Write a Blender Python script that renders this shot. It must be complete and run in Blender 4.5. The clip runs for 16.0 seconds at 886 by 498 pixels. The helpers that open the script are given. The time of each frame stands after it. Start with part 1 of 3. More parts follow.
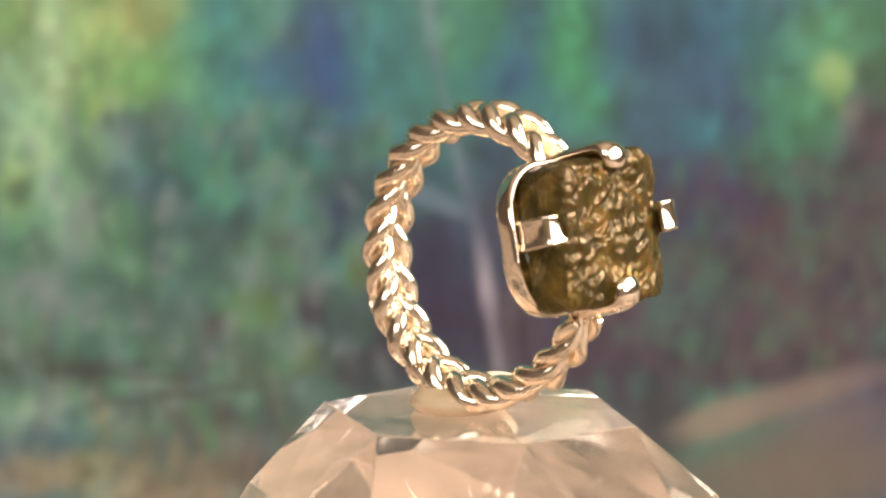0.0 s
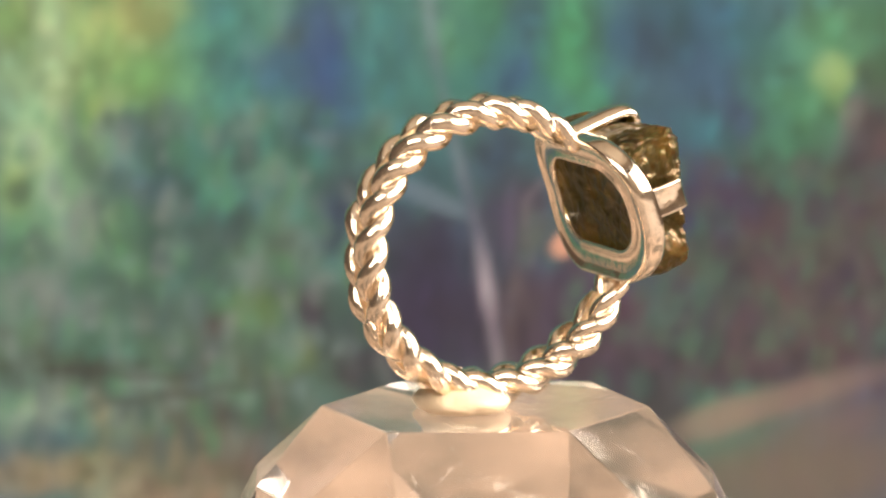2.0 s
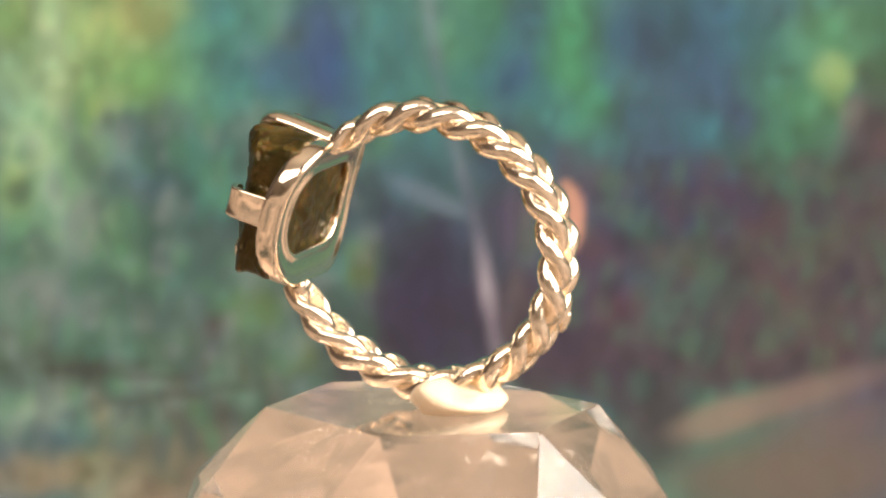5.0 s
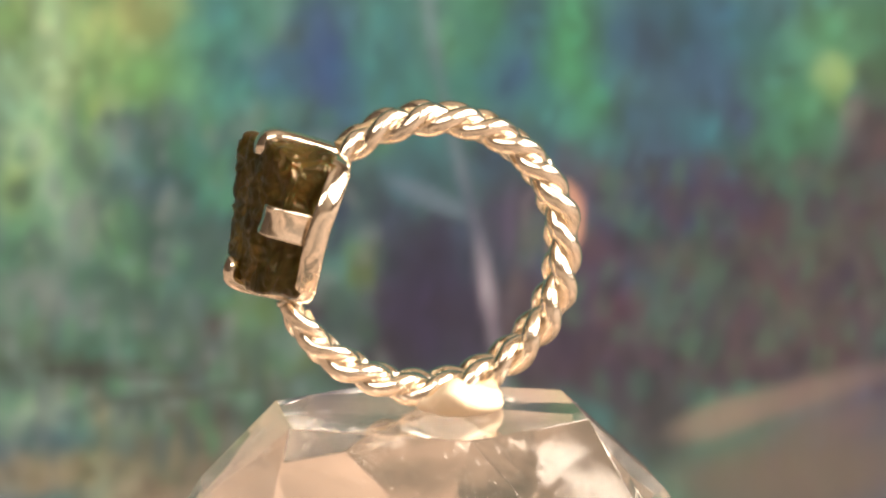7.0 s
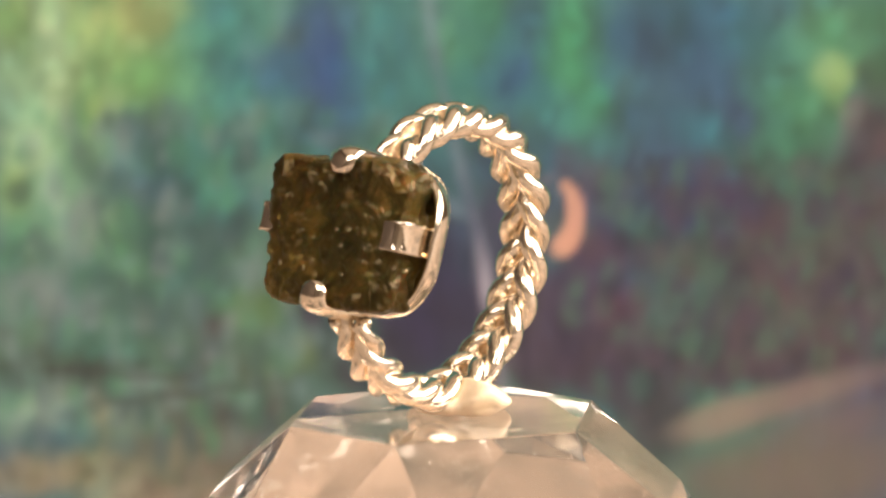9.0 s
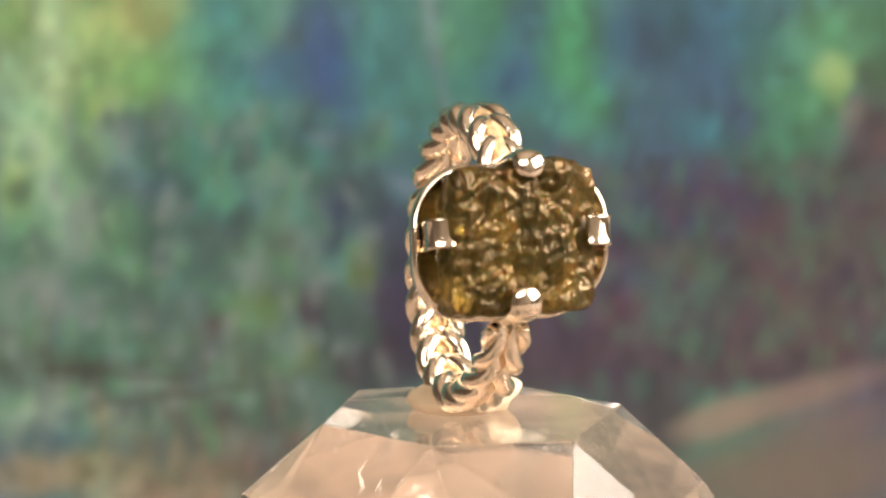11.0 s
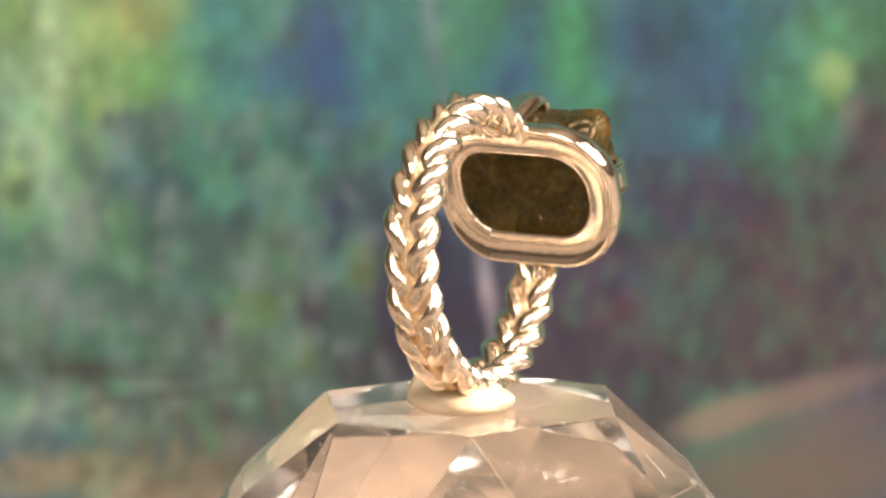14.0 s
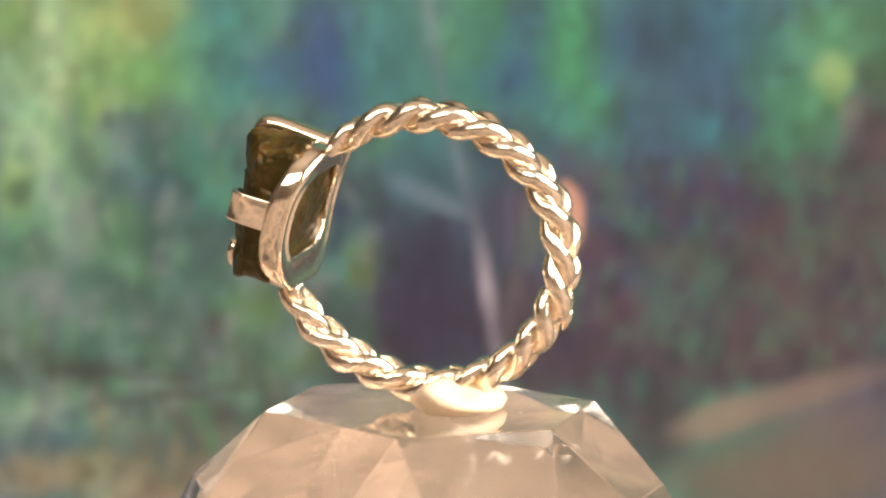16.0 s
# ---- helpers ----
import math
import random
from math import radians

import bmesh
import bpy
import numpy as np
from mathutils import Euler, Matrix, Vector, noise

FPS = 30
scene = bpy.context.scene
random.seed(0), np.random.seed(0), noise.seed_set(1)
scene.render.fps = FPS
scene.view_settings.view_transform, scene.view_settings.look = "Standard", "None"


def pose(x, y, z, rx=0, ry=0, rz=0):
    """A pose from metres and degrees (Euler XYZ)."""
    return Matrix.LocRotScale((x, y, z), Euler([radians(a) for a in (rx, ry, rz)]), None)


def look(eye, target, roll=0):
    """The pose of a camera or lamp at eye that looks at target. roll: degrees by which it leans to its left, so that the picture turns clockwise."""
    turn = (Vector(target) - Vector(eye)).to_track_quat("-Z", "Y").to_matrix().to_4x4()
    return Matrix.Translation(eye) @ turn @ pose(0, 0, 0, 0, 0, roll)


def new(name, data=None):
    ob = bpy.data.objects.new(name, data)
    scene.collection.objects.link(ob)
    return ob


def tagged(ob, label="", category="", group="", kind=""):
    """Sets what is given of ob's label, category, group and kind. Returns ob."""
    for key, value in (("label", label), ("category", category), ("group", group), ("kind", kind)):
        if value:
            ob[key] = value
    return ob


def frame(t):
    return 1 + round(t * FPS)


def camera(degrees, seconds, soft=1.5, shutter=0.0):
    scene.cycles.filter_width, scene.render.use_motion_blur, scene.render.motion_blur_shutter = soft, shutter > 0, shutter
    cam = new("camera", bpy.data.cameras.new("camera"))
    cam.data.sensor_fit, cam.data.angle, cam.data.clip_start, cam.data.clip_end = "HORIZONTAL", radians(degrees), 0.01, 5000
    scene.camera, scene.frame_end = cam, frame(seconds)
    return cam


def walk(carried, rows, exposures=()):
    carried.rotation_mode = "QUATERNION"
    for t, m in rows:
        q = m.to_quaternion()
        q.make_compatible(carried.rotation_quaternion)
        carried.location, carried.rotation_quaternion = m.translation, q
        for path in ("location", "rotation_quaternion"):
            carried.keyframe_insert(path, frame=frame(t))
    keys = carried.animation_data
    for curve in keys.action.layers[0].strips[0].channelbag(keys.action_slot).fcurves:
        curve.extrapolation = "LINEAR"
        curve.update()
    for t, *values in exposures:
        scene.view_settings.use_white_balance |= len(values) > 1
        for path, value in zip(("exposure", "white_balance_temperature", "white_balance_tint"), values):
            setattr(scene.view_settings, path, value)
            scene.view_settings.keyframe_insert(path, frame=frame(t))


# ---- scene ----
MM = 0.001
# The turntable's turn, degrees, time by time: it runs slower while the gem faces the camera.
TURN = [(0.0, -45.5), (0.5, -34.1), (1.0, -17.3), (1.5, 2.0), (2.0, 28.3), (2.5, 54), (3.0, 80), (3.5, 106.8), (4.0, 127),
        (4.5, 145), (5.0, 159), (5.5, 169.5), (6.0, 177), (6.5, 184), (7.0, 192.3), (7.5, 202.1), (8.0, 212.4), (8.5, 222.3), (9.0, 232.4),
        (9.5, 244), (10.0, 257), (10.5, 271), (11.0, 286), (11.5, 302.2), (12.0, 320.2), (12.5, 341.2), (13.0, 365.2), (13.5, 392.8),
        (14.0, 424), (14.5, 455.5), (15.0, 482.5), (15.5, 504.5), (16.0, 525.5)]
TOP = 31 * MM            # height of the crystal's flat top over the ground

# ---- camera ----
FOV, DIST, ELEV = 7.088, 500 * MM, 10.1
cam = camera(FOV, 16.0, soft=2.4)
_e = radians(ELEV)
_fwd, _up = Vector((0, math.cos(_e), -math.sin(_e))), Vector((0, math.sin(_e), math.cos(_e)))
EYE = Vector((0, 0, TOP + 1.3 * MM)) - DIST * _fwd + 9.87 * MM * _up + Vector((-1.18 * MM, 0, 0))
_pose = pose(EYE.x, EYE.y, EYE.z, 90 - ELEV)
walk(cam, [(0.0, _pose), (16.0, _pose)])
cam.data.dof.use_dof = True
cam.data.dof.focus_distance = 0.497
cam.data.dof.aperture_fstop = 56

# ---- world, sun, fill light from unseen openings ----
scene.view_settings.exposure = 0.21
SUN_AZ, SUN_EL = -22, 27      # degrees: from +x turning to +y; over the horizon
world = bpy.data.worlds.new("world")
scene.world = world
world.use_nodes = True
_n = world.node_tree.nodes
_sky = _n.new("ShaderNodeTexSky")
_sky.sky_type, _sky.sun_disc = "NISHITA", False
_sky.sun_elevation, _sky.sun_rotation = radians(SUN_EL), radians(90 - SUN_AZ)
world.node_tree.links.new(_sky.outputs["Color"], _n["Background"].inputs["Color"])
_n["Background"].inputs["Strength"].default_value = 0.12
_sd = Vector((math.cos(radians(SUN_AZ)) * math.cos(radians(SUN_EL)), math.sin(radians(SUN_AZ)) * math.cos(radians(SUN_EL)), math.sin(radians(SUN_EL))))
_l = bpy.data.lights.new("sun", "SUN")
_l.energy, _l.angle, _l.color = 5.0, radians(0.6), (1.0, 0.80, 0.66)
new("sun", _l).matrix_world = look(_sd * 5, (0, 0, 0))


def fill_light(name, eye, target, w, h, power, colour):
    d = bpy.data.lights.new(name, "AREA")
    d.shape, d.size, d.size_y, d.energy, d.color = "RECTANGLE", w, h, power, colour
    new(name, d).matrix_world = look(eye, target)


# Added fill lamps in unseen openings; they brighten the ring, crystal and painting.
fill_light("fill_light", (1.48, -0.43, 1.05), (0.4, -0.2, 0.5), 2.05, 1.3, 72, (1.0, 0.89, 0.78))
fill_light("fill_light", (-0.35, -1.48, 1.40), (-0.1, 0, 0.2), 1.5, 0.7, 27, (1.0, 0.89, 0.78))


# ---- materials ----
def material(name, colour=(0.8, 0.8, 0.8), rough=0.5, metal=0.0, **more):
    m = bpy.data.materials.new(name)
    m.use_nodes = True
    b = m.node_tree.nodes["Principled BSDF"]
    b.inputs["Base Color"].default_value = (*colour, 1)
    b.inputs["Roughness"].default_value = rough
    b.inputs["Metallic"].default_value = metal
    for k, v in more.items():
        b.inputs[k.replace("_", " ")].default_value = v
    return m


def node(m, kind, **values):
    n = m.node_tree.nodes.new(kind)
    for k, v in values.items():
        n.inputs[k].default_value = v
    return n


def link(m, a, b):
    m.node_tree.links.new(a, b)


def bsdf(m):
    return m.node_tree.nodes["Principled BSDF"]


def coords(m, scale=(1, 1, 1)):
    t = m.node_tree.nodes.new("ShaderNodeTexCoord")
    p = m.node_tree.nodes.new("ShaderNodeMapping")
    p.inputs["Scale"].default_value = scale
    link(m, t.outputs["Object"], p.inputs["Vector"])
    return p.outputs["Vector"]


def noise_tex(m, vec, scale, detail=4.0, rough=0.55, distortion=0.0):
    n = node(m, "ShaderNodeTexNoise", Scale=scale, Detail=detail, Roughness=rough, Distortion=distortion)
    link(m, vec, n.inputs["Vector"])
    return n


def ramp(m, fac, stops):
    r = m.node_tree.nodes.new("ShaderNodeValToRGB")
    while len(r.color_ramp.elements) < len(stops):
        r.color_ramp.elements.new(0.5)
    for e, (p, c) in zip(r.color_ramp.elements, stops):
        e.position, e.color = p, (*c, 1)
    link(m, fac, r.inputs["Fac"])
    return r.outputs["Color"]


def bump(m, fac, strength, distance):
    b = node(m, "ShaderNodeBump", Strength=strength, Distance=distance)
    link(m, fac, b.inputs["Height"])
    link(m, b.outputs["Normal"], bsdf(m).inputs["Normal"])


def plaster(name, lo, hi, scale=3.0, ends=(0.3, 0.7)):
    m = material(name, rough=0.85)
    v = coords(m)
    n = noise_tex(m, v, scale, 6)
    link(m, ramp(m, n.outputs["Fac"], [(ends[0], lo), (ends[1], hi)]), bsdf(m).inputs["Base Color"])
    bump(m, noise_tex(m, v, 220, 4).outputs["Fac"], 0.2, 0.001)
    return m


# Walls and ceiling out of view, toned to shape the gold's reflections.
UNSEEN_WALL = plaster("unseen_wall_plaster", (0.16, 0.13, 0.10), (0.25, 0.205, 0.16), 2.2, (0.42, 0.58))
# Unseen dark side, added so the gold reflects darkness on its left.
DARK_REFLECTOR = plaster("dark_reflection_plaster", (0.045, 0.033, 0.026), (0.07, 0.052, 0.04))
BOUNCE_CEIL = plaster("bounce_ceiling_plaster", (0.70, 0.62, 0.52), (0.76, 0.68, 0.58))
# Unseen ground; its dark and pale patches imitate lit and dark crystal facets.
GROUND = plaster("facet_contrast_ground", (0.035, 0.036, 0.027), (0.38, 0.285, 0.225), 30, (0.40, 0.60))


def gold(name, lo, hi, relief):
    """Pale gold, its roughness between lo and hi, with a faint cast relief."""
    m = material(name, (0.95, 0.78, 0.60), 0.13, 1.0)
    v = coords(m)
    n = noise_tex(m, v, 900, 5, 0.6)
    link(m, ramp(m, n.outputs["Fac"], [(0.3, (0.92, 0.795, 0.64)), (0.7, (0.96, 0.86, 0.72))]), bsdf(m).inputs["Base Color"])
    r = node(m, "ShaderNodeMapRange", **{"From Min": 0.3, "From Max": 0.7, "To Min": lo, "To Max": hi})
    link(m, noise_tex(m, v, 2200, 3).outputs["Fac"], r.inputs["Value"])
    link(m, r.outputs["Result"], bsdf(m).inputs["Roughness"])
    bump(m, noise_tex(m, v, 1400, 4, 0.6).outputs["Fac"], relief, 0.00025)
    return m


GOLD = gold("cast_pale_gold", 0.12, 0.23, 0.26)
POLISHED = gold("polished_pale_gold", 0.05, 0.12, 0.08)
BRUSHED = gold("brushed_pale_gold", 0.07, 0.15, 0.10)
GRAINY = material("grainy_cast_gold", (0.92, 0.68, 0.42), 0.32, 1.0)
bump(GRAINY, noise_tex(GRAINY, coords(GRAINY), 2600, 4, 0.6).outputs["Fac"], 0.9, 0.0006)


def moldavite():
    m = material("olive_green_rough_glass", (0.22, 0.16, 0.06), 0.28, 0.0, IOR=1.48, Specular_IOR_Level=0.28, Transmission_Weight=0.72, Subsurface_Weight=0.5, Subsurface_Scale=0.002, Coat_Weight=0.0)
    v = coords(m)
    n = noise_tex(m, v, 420, 6, 0.65, 0.4)
    link(m, ramp(m, n.outputs["Fac"], [(0.3, (0.012, 0.013, 0.005)), (0.52, (0.085, 0.062, 0.014)), (0.75, (0.35, 0.205, 0.038))]), bsdf(m).inputs["Base Color"])
    bsdf(m).inputs["Specular Tint"].default_value = (1.0, 0.74, 0.45, 1)
    bump(m, noise_tex(m, coords(m, (1, 1.5, 0.8)), 700, 2, 0.45, 1.2).outputs["Fac"], 0.5, 0.0008)
    return m


STONE = moldavite()


def quartz():
    m = material("clear_quartz", (0.99, 0.91, 0.82), 0.02, 0.0, IOR=1.54, Transmission_Weight=0.99)
    v = coords(m)
    r = node(m, "ShaderNodeMapRange", **{"From Min": 0.50, "From Max": 0.70, "To Min": 0.03, "To Max": 0.22})
    link(m, noise_tex(m, v, 90, 6, 0.65).outputs["Fac"], r.inputs["Value"])
    link(m, r.outputs["Result"], bsdf(m).inputs["Roughness"])
    bump(m, noise_tex(m, v, 1500, 3).outputs["Fac"], 0.03, 0.0001)
    return m


QUARTZ = quartz()
FRACTURE = material("wispy_fracture", (0.95, 0.88, 0.80), 0.4)
_n = noise_tex(FRACTURE, coords(FRACTURE), 700, 5, 0.65)
_r = node(FRACTURE, "ShaderNodeMapRange", **{"From Min": 0.48, "From Max": 0.72, "To Min": 0.0, "To Max": 0.32})
link(FRACTURE, _n.outputs["Fac"], _r.inputs["Value"])
link(FRACTURE, _r.outputs["Result"], bsdf(FRACTURE).inputs["Alpha"])
VEIL = material("milky_inclusion", (0.80, 0.72, 0.62), 0.5)


def putty_mat():
    m = material("cream_putty", (0.86, 0.74, 0.55), 0.55, Subsurface_Weight=0.15)
    bsdf(m).inputs["Subsurface Radius"].default_value = (0.001, 0.0007, 0.0004)
    v = coords(m)
    n = noise_tex(m, v, 350, 5)
    link(m, ramp(m, n.outputs["Fac"], [(0.3, (0.58, 0.45, 0.29)), (0.7, (0.68, 0.55, 0.39))]), bsdf(m).inputs["Base Color"])
    bump(m, noise_tex(m, v, 1200, 4).outputs["Fac"], 0.3, 0.0003)
    return m


PUTTY = putty_mat()


PAINT_VALUE = 0.405
PAINT_CAST = (0.945, 1.0, 1.24)


def pigment(c):
    """A paint's linear base colour from a colour of 0 to 255."""
    return tuple(PAINT_VALUE * k * ((v / 255 + 0.055) / 1.055) ** 2.4 for v, k in zip(c, PAINT_CAST))


def painted():
    """Dry matt paint: the colours lie on the mesh, with a fine brushed grain."""
    m = material("painted_paper", rough=0.8)
    a = m.node_tree.nodes.new("ShaderNodeAttribute")
    a.attribute_name = "paint"
    v = coords(m, (1.2, 1, 0.6))
    n = noise_tex(m, v, 420, 4, 0.6)
    mix = m.node_tree.nodes.new("ShaderNodeMix")
    mix.data_type, mix.blend_type = "RGBA", "OVERLAY"
    mix.inputs["Factor"].default_value = 0.10
    link(m, a.outputs["Color"], mix.inputs[6])
    link(m, n.outputs["Color"], mix.inputs[7])
    link(m, mix.outputs[2], bsdf(m).inputs["Base Color"])
    bump(m, n.outputs["Fac"], 0.3, 0.0004)
    return m


PAINT = painted()
BOARD = plaster("grey_board", (0.35, 0.33, 0.30), (0.42, 0.40, 0.36))
INDIGO, TEAL, GREEN, LEAF = (70, 85, 110), (78, 118, 118), (88, 130, 108), (112, 146, 108)
# Dabs of the painting, place by place: centre x, z and half sizes in mm, and the paint's colour (0 to 255).
PALE_GREENS = [
    (-34.4, 43.7, 7.4, 13.9, (139, 168, 130)),
    (-30.3, 46.5, 4.8, 6.4, (154, 173, 114)),
    (-25.2, 47.9, 3.7, 3.2, (164, 172, 110)),
    (-32.8, 46.5, 1.3, 4.8, (167, 186, 147)),
    (-35.8, 47.5, 2.1, 2.7, (129, 153, 88)),
    (-34.4, 37.2, 2.4, 2.7, (173, 196, 147)),
    (-32.6, 33.5, 2.1, 2.7, (157, 186, 147)),
    (-36.3, 33.5, 1.6, 2.1, (144, 168, 99)),
    (-28.5, 43.3, 3.7, 3.2, (124, 158, 103)),
    (-29.8, 39.1, 2.6, 3.2, (129, 153, 93)),
    (-24.8, 42.8, 2.6, 2.7, (118, 153, 93)),
    (-22.0, 44.7, 3.2, 4.8, (108, 153, 114)),
]
LEFT_LEAVES = [
    (-24.3, 37.7, 2.2, 2.6, (68, 80, 75)),
    (-27.1, 36.8, 2.6, 1.9, (102, 140, 130)),
    (-21.6, 36.8, 3.7, 3.2, (73, 120, 104)),
    (-19.7, 33.5, 2.1, 1.9, (92, 152, 127)),
    (-18.8, 46.5, 3.2, 4.8, (78, 135, 125)),
    (-17.0, 40.0, 4.8, 4.8, (82, 135, 119)),
    (-16.3, 45.1, 1.3, 1.3, (109, 142, 134)),
    (-13.3, 46.1, 1.6, 1.3, (109, 132, 114)),
    (-14.2, 43.3, 3.2, 2.7, (68, 105, 119)),
    (-11.9, 47.0, 2.6, 3.7, (73, 105, 119)),
    (-10.1, 43.5, 2.2, 5.9, (56, 78, 116)),
    (-11.4, 38.6, 2.6, 2.1, (73, 115, 119)),
    (-15.6, 35.4, 2.6, 1.6, (104, 137, 114)),
]
LEFT_THICKET = [
    (-12.4, 35.4, 2.6, 2.1, (71, 126, 104)),
    (-30.3, 30.7, 3.2, 2.7, (124, 138, 121)),
    (-33.5, 29.3, 2.1, 1.6, (107, 126, 109)),
    (-27.3, 29.3, 2.4, 3.2, (97, 143, 95)),
    (-23.9, 29.8, 3.2, 3.2, (80, 111, 95)),
    (-18.8, 31.2, 2.1, 1.6, (59, 93, 84)),
    (-19.3, 28.4, 3.2, 3.2, (87, 121, 99)),
    (-15.1, 28.8, 3.7, 2.7, (97, 121, 95)),
    (-34.4, 25.1, 2.1, 2.1, (130, 148, 132)),
    (-31.2, 23.7, 2.1, 1.6, (124, 133, 126)),
    (-35.8, 21.4, 3.2, 2.7, (102, 116, 99)),
    (-27.5, 25.1, 2.6, 3.2, (87, 116, 95)),
    (-24.8, 23.3, 2.1, 2.1, (76, 101, 85)),
]
LEFT_UNDERGROWTH = [
    (-21.1, 23.3, 2.6, 2.7, (88, 109, 99)),
    (-19.7, 22.8, 1.1, 1.3, (101, 88, 84)),
    (-16.5, 24.2, 2.6, 2.1, (111, 137, 84)),
    (-15.1, 25.1, 1.1, 1.1, (106, 132, 74)),
    (-13.3, 20.0, 1.9, 1.9, (122, 137, 79)),
    (-17.0, 20.0, 2.1, 2.7, (99, 125, 89)),
    (-11.4, 23.7, 2.5, 2.6, (73, 62, 77)),
    (-10.5, 30.7, 2.1, 2.7, (62, 83, 94)),
    (-9.6, 33.0, 1.6, 2.1, (60, 76, 94)),
    (-20.2, 19.1, 4.2, 3.2, (87, 92, 80)),
    (-34.4, 19.5, 6.3, 1.0, (81, 94, 75)),
    (-28.9, 19.1, 5.3, 0.7, (77, 87, 69)),
    (-7.8, 27.5, 1.3, 2.1, (116, 137, 74)),
]
FOREST_FLOOR = [
    (-35.4, 15.8, 3.2, 2.1, (145, 168, 139)),
    (-32.6, 17.2, 2.6, 1.6, (133, 148, 121)),
    (-29.4, 15.6, 1.3, 1.0, (167, 148, 99)),
    (-26.6, 16.3, 2.6, 2.1, (127, 142, 115)),
    (-22.0, 15.4, 5.3, 2.7, (107, 111, 89)),
    (-16.5, 15.8, 4.2, 2.7, (98, 97, 85)),
    (-30.3, 10.7, 3.7, 1.6, (133, 136, 97)),
    (-34.9, 10.2, 4.8, 2.1, (145, 136, 108)),
    (-24.3, 11.2, 6.3, 2.7, (124, 122, 97)),
    (-18.8, 11.2, 3.7, 2.7, (117, 105, 87)),
    (-23.4, 8.4, 7.4, 1.2, (157, 139, 112)),
    (-13.3, 12.1, 4.2, 3.7, (107, 96, 85)),
]
MIDDLE_TREETOPS = [
    (-7.8, 43.3, 2.6, 4.8, (72, 114, 117)),
    (-5.9, 46.5, 3.2, 4.3, (80, 130, 119)),
    (-5.0, 41.9, 3.2, 3.2, (80, 135, 124)),
    (2.3, 46.5, 3.7, 4.3, (85, 146, 117)),
    (1.0, 42.3, 3.2, 2.1, (78, 135, 117)),
    (5.6, 46.5, 2.1, 4.8, (70, 109, 114)),
    (4.2, 43.3, 2.6, 2.7, (66, 102, 126)),
    (9.2, 44.7, 2.9, 5.9, (86, 153, 108)),
    (10.6, 40.5, 2.6, 2.7, (78, 135, 105)),
    (6.9, 40.9, 2.6, 2.1, (78, 130, 119)),
    (-4.1, 36.3, 3.2, 2.7, (78, 119, 117)),
    (-2.3, 38.1, 3.2, 2.1, (75, 125, 119)),
]
MIDDLE_BLUES = [
    (3.3, 36.3, 2.6, 3.2, (66, 85, 95)),
    (6.5, 36.3, 2.1, 2.1, (71, 102, 104)),
    (-6.9, 34.0, 2.1, 2.7, (71, 94, 95)),
    (-5.0, 30.7, 3.2, 2.7, (62, 70, 85)),
    (-1.3, 35.4, 3.2, 2.7, (71, 102, 104)),
    (-4.1, 30.2, 1.6, 1.6, (71, 99, 95)),
    (-2.3, 29.8, 3.2, 3.2, (60, 62, 81)),
    (-3.2, 25.1, 4.8, 5.3, (57, 49, 74)),
    (-5.0, 21.4, 4.2, 4.3, (59, 50, 69)),
    (1.9, 22.3, 5.3, 5.3, (64, 56, 74)),
    (3.3, 30.7, 2.6, 3.7, (78, 76, 90)),
    (5.6, 31.6, 2.1, 3.2, (84, 76, 85)),
    (-7.8, 19.5, 3.7, 3.2, (70, 66, 69)),
]
MIDDLE_PURPLES = [
    (6.9, 24.2, 3.7, 3.7, (86, 74, 84)),
    (4.6, 23.3, 1.1, 4.8, (113, 102, 98)),
    (5.6, 30.2, 1.1, 2.7, (102, 117, 102)),
    (8.8, 20.5, 3.7, 3.2, (83, 72, 80)),
    (9.7, 35.8, 1.9, 2.1, (88, 80, 92)),
    (11.5, 33.5, 2.1, 2.1, (83, 83, 97)),
    (11.5, 28.8, 2.6, 2.1, (83, 64, 82)),
    (10.6, 26.1, 2.6, 1.6, (91, 76, 90)),
    (12.9, 23.7, 2.1, 2.1, (116, 83, 88)),
    (14.3, 21.4, 2.6, 2.7, (91, 74, 84)),
    (11.5, 19.5, 3.7, 3.2, (86, 72, 80)),
    (14.3, 18.6, 3.7, 3.2, (88, 81, 82)),
    (6.9, 18.6, 3.2, 2.7, (79, 68, 75)),
]
RIGHT_TREETOPS = [
    (11.5, 37.2, 2.6, 2.1, (75, 120, 110)),
    (13.4, 46.5, 3.2, 4.3, (66, 100, 110)),
    (15.7, 45.6, 2.1, 2.1, (65, 85, 95)),
    (15.7, 40.0, 3.2, 3.2, (72, 105, 112)),
    (19.8, 46.5, 4.2, 4.3, (68, 110, 118)),
    (24.0, 46.5, 3.2, 3.2, (75, 118, 115)),
    (20.3, 42.3, 4.2, 3.2, (75, 105, 115)),
    (19.8, 38.1, 2.6, 2.7, (75, 127, 127)),
    (21.2, 34.4, 2.1, 1.6, (75, 122, 127)),
    (22.6, 39.1, 1.3, 2.1, (68, 83, 105)),
    (18.0, 34.0, 3.2, 3.2, (72, 85, 100)),
    (13.8, 33.5, 3.2, 3.2, (70, 85, 98)),
    (15.7, 36.3, 2.1, 2.1, (78, 100, 108)),
]
